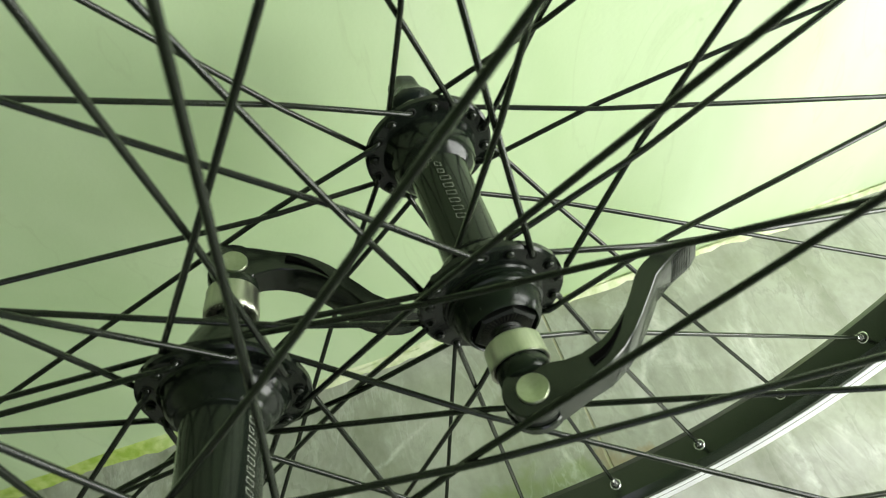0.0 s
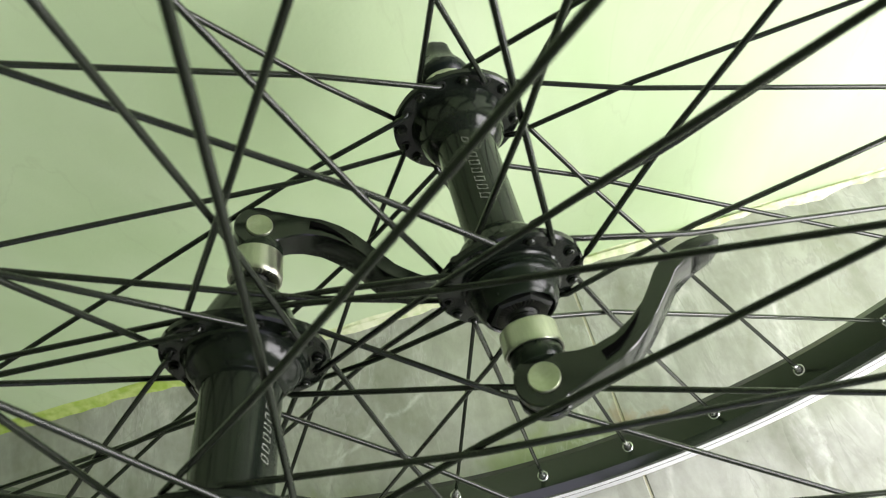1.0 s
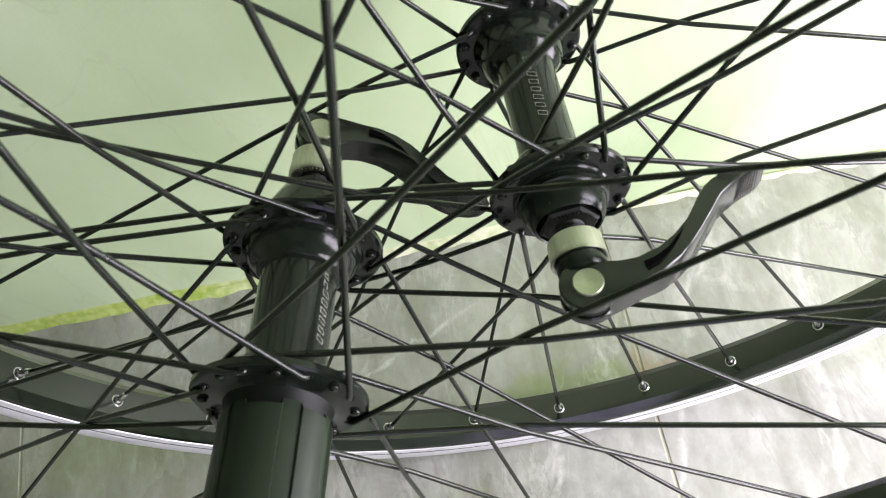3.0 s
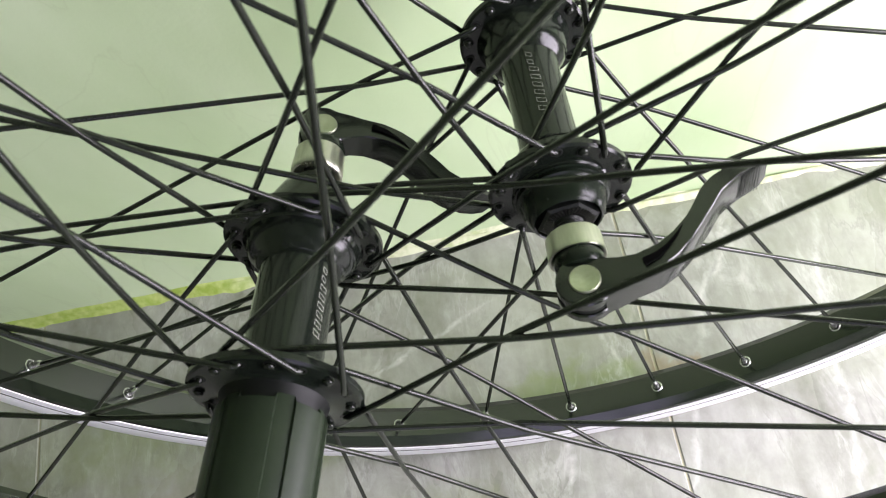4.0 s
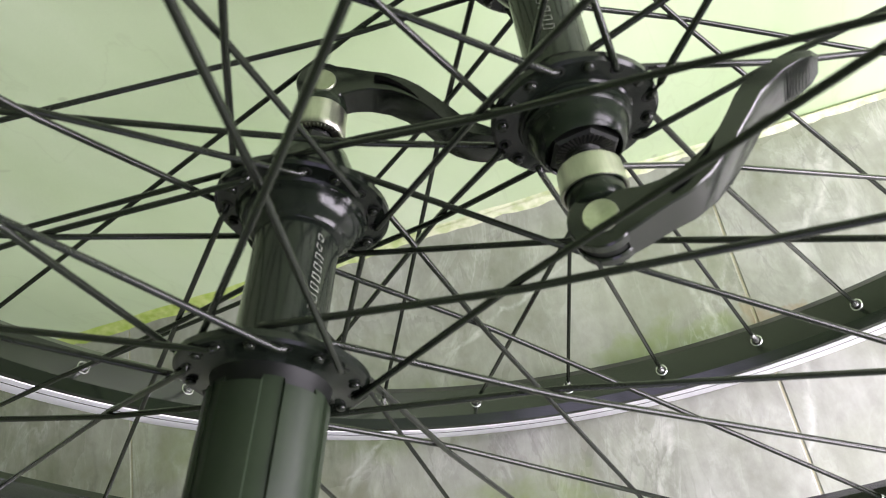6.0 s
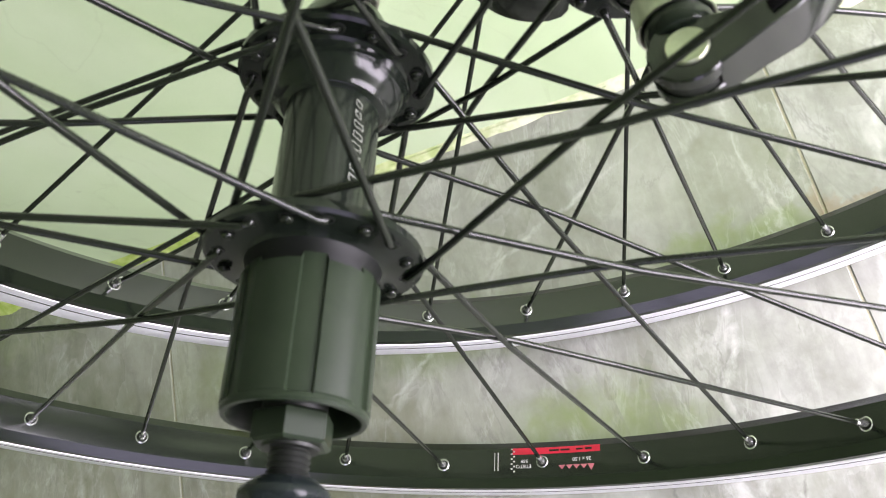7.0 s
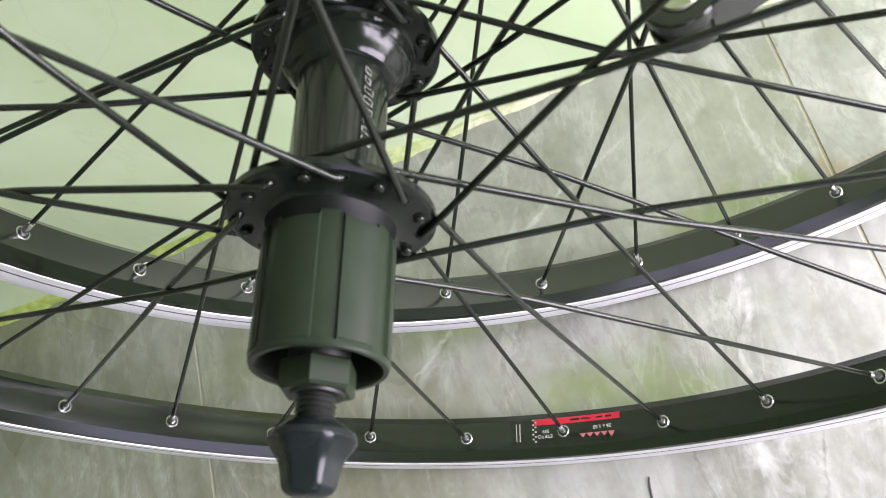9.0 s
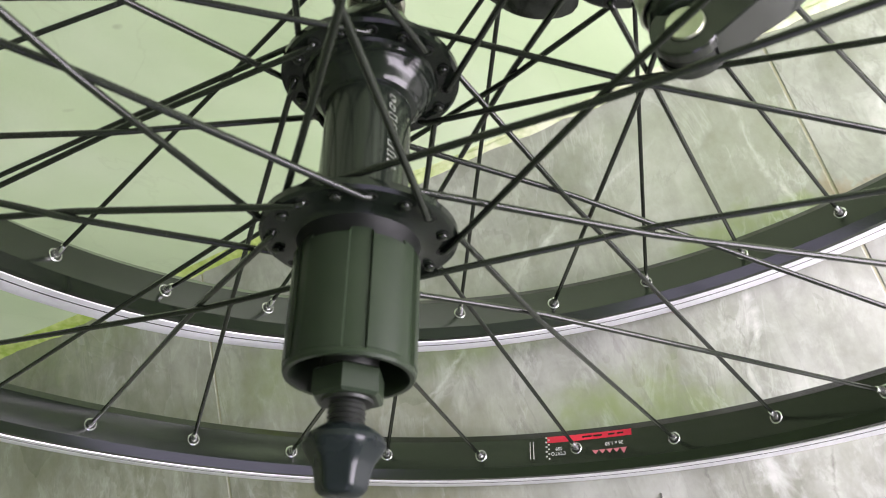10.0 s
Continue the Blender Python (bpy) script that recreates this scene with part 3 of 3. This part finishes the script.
def print_marks(parent, angle, radius, y_from, y_to, height, count):
    """Slanted outlined marks along the barrel, in place of a maker's name."""
    step = (y_to - y_from) / count
    for i in range(count):
        bm = bmesh.new()
        y0 = y_from + step * (i + 0.08)
        y1 = y_from + step * (i + 0.86)
        h = height * (0.62 if i in (0, 1) else 1.0)
        lean = step * 0.28
        w = 0.00007
        strokes = [((y0, 0), (y0 + lean, h)), ((y0 + lean, h), (y1, h)), ((y1 - lean, 0), (y1, h)), ((y0, 0), (y1 - lean, 0))]
        for (ya, ta), (yb, tb) in strokes:
            pts = [Vector((ya, ta, 0)), Vector((yb, tb, 0))]
            nrm = Vector((-(tb - ta), yb - ya, 0)).normalized() * w
            quad = []
            for q in (pts[0] + nrm, pts[1] + nrm, pts[1] - nrm, pts[0] - nrm):
                a = angle + (q.y - height / 2) / radius
                quad.append(bm.verts.new(((radius + 0.00012) * math.sin(a), q.x, (radius + 0.00012) * math.cos(a))))
            bm.faces.new(quad)
        part("print_mark", bm, M_PRINT, parent)


def serrations(parent, y, r0, r1, count):
    """Radial teeth on the end face of a lock nut."""
    bm = bmesh.new()
    box(bm, (-0.00022, -0.0003, r0), (0.00022, 0.0003, r1))
    tooth = mesh_of("serration", bm, M_TOOTH)
    for i in range(count):
        part("serration", tooth, M_TOOTH, parent).matrix_local = Matrix.Translation((0, y, 0)) @ Matrix.Rotation(2 * math.pi * i / count, 4, "Y")


def hub_bearings_front(parent, s):
    cap = [(0.0372, 0.0145), (0.0375, 0.0155), (0.0383, 0.0156), (0.0386, 0.0147), (0.0391, 0.0146), (0.0394, 0.0151), (0.0402, 0.0151), (0.0406, 0.0141), (0.0412, 0.0138), (0.0435, 0.0133), (0.0455, 0.0126), (0.0470, 0.0119), (0.0479, 0.0113), (0.0483, 0.0108), (0.0479, 0.0102), (0.0455, 0.0099), (0.0450, 0.004)]
    part("bearing_cap", turned([(s * y, r) for y, r in cap], 64), M_CAPPED, parent, "domed satin black bearing cap with two rings", smooth=50)
    nut = part("locknut", hexagon(s * 0.0450, s * 0.0492, 0.0172), M_DARK, parent, "hexagonal dark lock nut with a serrated face", smooth=30)
    serrations(nut, s * 0.0493, 0.0054, 0.0080, 40)
    thread(parent, s * 0.0478, s * 0.0575, 0.0047)


def front_wheel():
    w = tagged(new("front_wheel"), "black spoked front bicycle wheel without tyre leaning near the wall", "bicycle wheel", "bicycle wheels")
    r = rim(w)
    f, e = 0.0352, 0.0232
    half = [(0.0, 0.0100), (0.0160, 0.0101), (0.0205, 0.0104), (0.0225, 0.0125), (0.0255, 0.0146), (0.0300, 0.0152), (0.0320, 0.0160), (f - 0.0016, 0.0170), (f - 0.0015, e - 0.0009), (f - 0.0008, e), (f + 0.0010, e), (f + 0.0017, e - 0.0009), (f + 0.0018, 0.0160), (f + 0.0030, 0.0150), (f + 0.0035, 0.006)]
    prof = [(-y, q) for y, q in reversed(half[1:])] + half
    hub = part("hub_shell", turned(prof, 72), M_HUB, w, "glossy black hub with two drilled flanges", smooth=28)
    print_marks(hub, radians(-20), 0.0102, 0.0180, -0.0110, 0.0030, 8)
    for s in (1, -1):
        hub_bearings_front(w, s)
    lacing(w, r, hub, FRONT_FIRST, -f, f, 0.0204, 45, (0.8, -2.8), True)
    cup(w, -0.0545, -0.0627, "bright chromed cup washer")
    cup(w, 0.0500, 0.0535, "thin bright serrated washer", 40)
    lever(w, Vector((0.0000, -0.0734, 0.0004)), (0.917, 0, 0.40), (0, -1, 0), "curved satin black quick-release lever")
    skewer_nut(w, 0.0530, 0.0750)
    w.matrix_world = pose(-0.0000, -0.0990, 0.2844, -8.516, 19.637, -4.170)
    return w


def freehub(parent):
    """A splined cassette body: seven grooves, a castellated top and an open mouth; the grooves are given in degrees."""
    bm = bmesh.new()
    n, lo, hi = 360, 0.0159, 0.0169
    grooves = [(3, 22), (57, 77), (112, 132), (160, 180), (206, 226), (255, 275), (303, 323)]
    ys = [(-0.0225, 0.0150), (-0.0226, 0.0157), (-0.0229, hi), (-0.0556, hi), (-0.0560, 0.0166), (-0.0570, 0.0167), (-0.0577, 0.0163), (-0.0577, 0.0152), (-0.0566, 0.0147), (-0.0440, 0.0142), (-0.0440, 0.006)]
    rings = []
    for j, (y, r) in enumerate(ys):
        ring = []
        for i in range(n):
            groove = any(a <= i <= b for a, b in grooves)
            rr = lo if (groove and 2 <= j <= 3) else r
            yy = y if groove or not 1 <= j <= 2 else y - 0.0020
            a = 2 * math.pi * i / n
            ring.append(bm.verts.new((rr * math.sin(a), yy, rr * math.cos(a))))
        rings.append(ring)
    for p, q in zip(rings, rings[1:]):
        for i in range(n):
            bm.faces.new((p[i], p[(i + 1) % n], q[(i + 1) % n], q[i]))
    part("freehub_collar", turned([(-0.0190, 0.0150), (-0.0190, 0.0170), (-0.0205, 0.0165), (-0.0222, 0.0160), (-0.0256, 0.0156), (-0.0258, 0.0150)], 64), M_SEAL, parent, "smooth black collar above the freehub")
    return part("freehub_body", bm, M_FREEHUB, parent, "splined dark grey steel freehub body with open mouth", smooth=25)


def sticker(parent):
    """A printed label on the inner face of the rim: red band, words, triangles and small print as bars."""
    a0 = REAR_FIRST + 4.72 * STEP
    span = 0.82 * STEP

    def at(u, v, lift=0.00025):
        """u along the rim from 0 to 1, v across from the far edge (0) to the near edge (1)."""
        y = 0.0098 - v * 0.0185
        r = 0.2668 + 0.00004 * abs(y) * 1000 + max(0.0, abs(y) - 0.0076) * 0.92
        return polar(a0 + u * span, r - lift, y)

    def patch(bm, u0, v0, u1, v1, lift, k=6, mm=5):
        grid = [[bm.verts.new(at(u0 + (u1 - u0) * i / k, v0 + (v1 - v0) * j / mm, lift)) for j in range(mm + 1)] for i in range(k + 1)]
        for i in range(k):
            for j in range(mm):
                bm.faces.new((grid[i][j], grid[i + 1][j], grid[i + 1][j + 1], grid[i][j + 1]))

    bm = bmesh.new()
    patch(bm, -0.30, 0.06, 1.07, 0.84, 0.00012, 10, 8)
    ob = part("sticker", bm, M_CLEAR, parent, "black printed rim label with a red band")
    bm = bmesh.new()
    patch(bm, -0.02, 0.10, 1.05, 0.29, 0.00024)
    part("red_band", bm, M_RED, ob, "red band of the label")
    for u0, u1 in ((0.43, 0.55), (0.57, 0.68), (0.76, 0.84), (0.87, 0.95)):
        bm = bmesh.new()
        patch(bm, u0, 0.17, u1, 0.22, 0.00034, 2, 1)
        part("small_print", bm, M_CLEAR, ob)
    for u0, v0, u1, v1 in ((-0.245, 0.22, -0.236, 0.74), (-0.205, 0.22, -0.193, 0.74)):
        bm = bmesh.new()
        patch(bm, u0, v0, u1, v1, 0.00026, 1, 4)
        part("small_print", bm, M_PRINT, ob)
    for i in range(10):
        bm = bmesh.new()
        u, v = -0.045 + 0.03 * (i % 2), 0.10 + 0.07 * i
        patch(bm, u + 0.002, v + 0.006, u + 0.025, v + 0.052, 0.00026, 1, 1)
        part("check", bm, M_PRINT, ob)
    for i in range(5):
        bm = bmesh.new()
        u = 0.54 + 0.088 * i
        v0, v1 = 0.62, 0.74
        tri = [at(u, v0, 0.00026), at(u + 0.086, v0, 0.00026), at(u + 0.043, v1 + (0.06 if i == 4 else 0), 0.00026)]
        bm.faces.new([bm.verts.new(q) for q in tri])
        part("triangle", bm, M_PINK, ob)
    for text, u, v, size, mat in (("26 x 1.50", 0.94, 0.43, 0.0026, M_WHITE), ("ETRTO", 0.21, 0.58, 0.0026, M_WHITE), ("559", 0.17, 0.44, 0.0025, M_WHITE)):
        cu = bpy.data.curves.new("words", "FONT")
        cu.body, cu.size, cu.extrude, cu.align_x = text, size, 0.00004, "LEFT"
        tmp = bpy.data.objects.new("words", cu)
        me = bpy.data.meshes.new_from_object(tmp)
        bpy.data.objects.remove(tmp)
        me.materials.append(mat)
        o = new("words", me)
        o.parent = ob
        p, q, s = at(u, v, 0.00045), at(u - 0.1, v, 0.00045), at(u, v - 0.1, 0.00045)
        x = (q - p).normalized()
        z = (-p * Vector((1, 0, 1))).normalized()
        y = z.cross(x)
        m = Matrix((x, y, z)).transposed().to_4x4()
        m.translation = p
        o.matrix_local = m
    return ob


def rear_wheel():
    w = tagged(new("rear_wheel"), "black spoked rear bicycle wheel with bare freehub leaning on the other", "bicycle wheel", "bicycle wheels")
    r = rim(w)
    near, far, e = -0.0165, 0.0388, 0.0270
    prof = [(-0.0196, 0.008), (-0.0196, 0.0168), (-0.0186, 0.0185), (-0.0182, e - 0.0010), (-0.0175, e), (-0.0156, e), (-0.0149, e - 0.0010), (-0.0148, 0.0195), (-0.0130, 0.0160), (-0.0098, 0.0138), (-0.0065, 0.0128),
            (0.0200, 0.0127), (0.0270, 0.0127), (0.0273, 0.0131), (0.0276, 0.0139), (0.0281, 0.0144), (0.0287, 0.0147), (0.0295, 0.0154), (0.0306, 0.0165), (0.0319, 0.0176), (0.0334, 0.0185), (0.0350, 0.0191), (0.0364, 0.0196), (0.0371, 0.0205), (0.0374, e - 0.0010), (0.0381, e), (0.0399, e), (0.0406, e - 0.0010), (0.0408, 0.0195),
            (0.0430, 0.0186), (0.0490, 0.0164), (0.0560, 0.0134), (0.0602, 0.0114), (0.0610, 0.0104), (0.0610, 0.004)]
    hub = part("hub_shell", turned(prof, 72), M_HUB, w, "glossy black rear hub with two drilled flanges", smooth=28)
    print_marks(hub, radians(44), 0.0128, 0.0250, -0.0010, 0.0027, 8)
    part("locknut", hexagon(-0.0562, -0.0636, 0.0164), M_FREEHUB, w, "hexagonal grey lock nut", smooth=30)
    part("spacer", turned([(-0.0430, 0.0074), (-0.0558, 0.0074), (-0.0564, 0.0070), (-0.0564, 0.0045)], 32), M_DARK, w)
    part("washer", turned([(-0.0634, 0.0040), (-0.0634, 0.0066), (-0.0643, 0.0063), (-0.0644, 0.0040)], 40), M_DARK, w)
    thread(w, -0.0640, -0.0720, 0.0048)
    part("locknut", hexagon(0.0605, 0.0655, 0.0150), M_DARK, w, "hexagonal dark lock nut", smooth=30)
    thread(w, 0.0635, 0.0735, 0.0048)
    freehub(w)
    lacing(w, r, hub, REAR_FIRST, near, far, 0.0230, 67.5, (0.7, -2.8), False)
    cup(w, 0.0682, 0.0785, "bright chromed cup washer with a serrated face", 40, 1.07)
    lever(w, Vector((-0.0005, 0.0887, 0.0)), (0.985, 0.170, -0.03), (-0.170, 0.985, 0.0051), "curved satin black quick-release lever")
    skewer_nut(w, -0.0708, -0.0870)
    sticker(r)
    w.matrix_world = pose(-0.0959, -0.1663, 0.2836, -9.958, 18.002, -14.783)
    return w


FRONT_FIRST, REAR_FIRST = radians(-45.925), radians(-39.237)
front_wheel()
rear_wheel()

# short dark fibre on the floor
bm = bmesh.new()
tube(bm, [(-0.0775, -0.2400, FLOOR + 0.0005), (-0.0788, -0.2450, FLOOR + 0.0006), (-0.0795, -0.2520, FLOOR + 0.0005), (-0.0818, -0.2610, FLOOR + 0.0005)], 0.0005, 6)
tagged(new("fibre", mesh_of("fibre", bm, M_CRACK)), "short dark fibre lying on the grey floor tile", "fibre")

# ---- floor tiles, 0.408 m pitch, laid from the north wall ----
PITCH, GAP = 0.408, 0.0013
bm = bmesh.new()
side, bevel = PITCH - GAP, 0.0006
for z, k in ((-0.009, 0.0), (-bevel, 0.0), (0.0, bevel)):
    a = side / 2 - k
    [bm.verts.new((x, y, z)) for x, y in ((-a, -a), (a, -a), (a, a), (-a, a))]
bm.verts.ensure_lookup_table()
for r in (0, 4):
    for k in range(4):
        bm.faces.new([bm.verts[i] for i in (r + k, r + (k + 1) % 4, r + 4 + (k + 1) % 4, r + 4 + k)])
bm.faces.new([bm.verts[i] for i in (8, 9, 10, 11)])
bm.faces.new([bm.verts[i] for i in (3, 2, 1, 0)])
TILE = mesh_of("tile", bm, M_FLOOR, smooth=20)
for i in range(-5, 3):
    for j in range(6):
        x, y = 0.067 + (i + 0.5) * PITCH, -(j + 0.5) * PITCH
        if X0 - 0.2 < x < X1 + 0.2:
            t = part("tile", TILE, M_FLOOR, floor)
            t.matrix_world = Matrix.Translation((x, y, FLOOR))
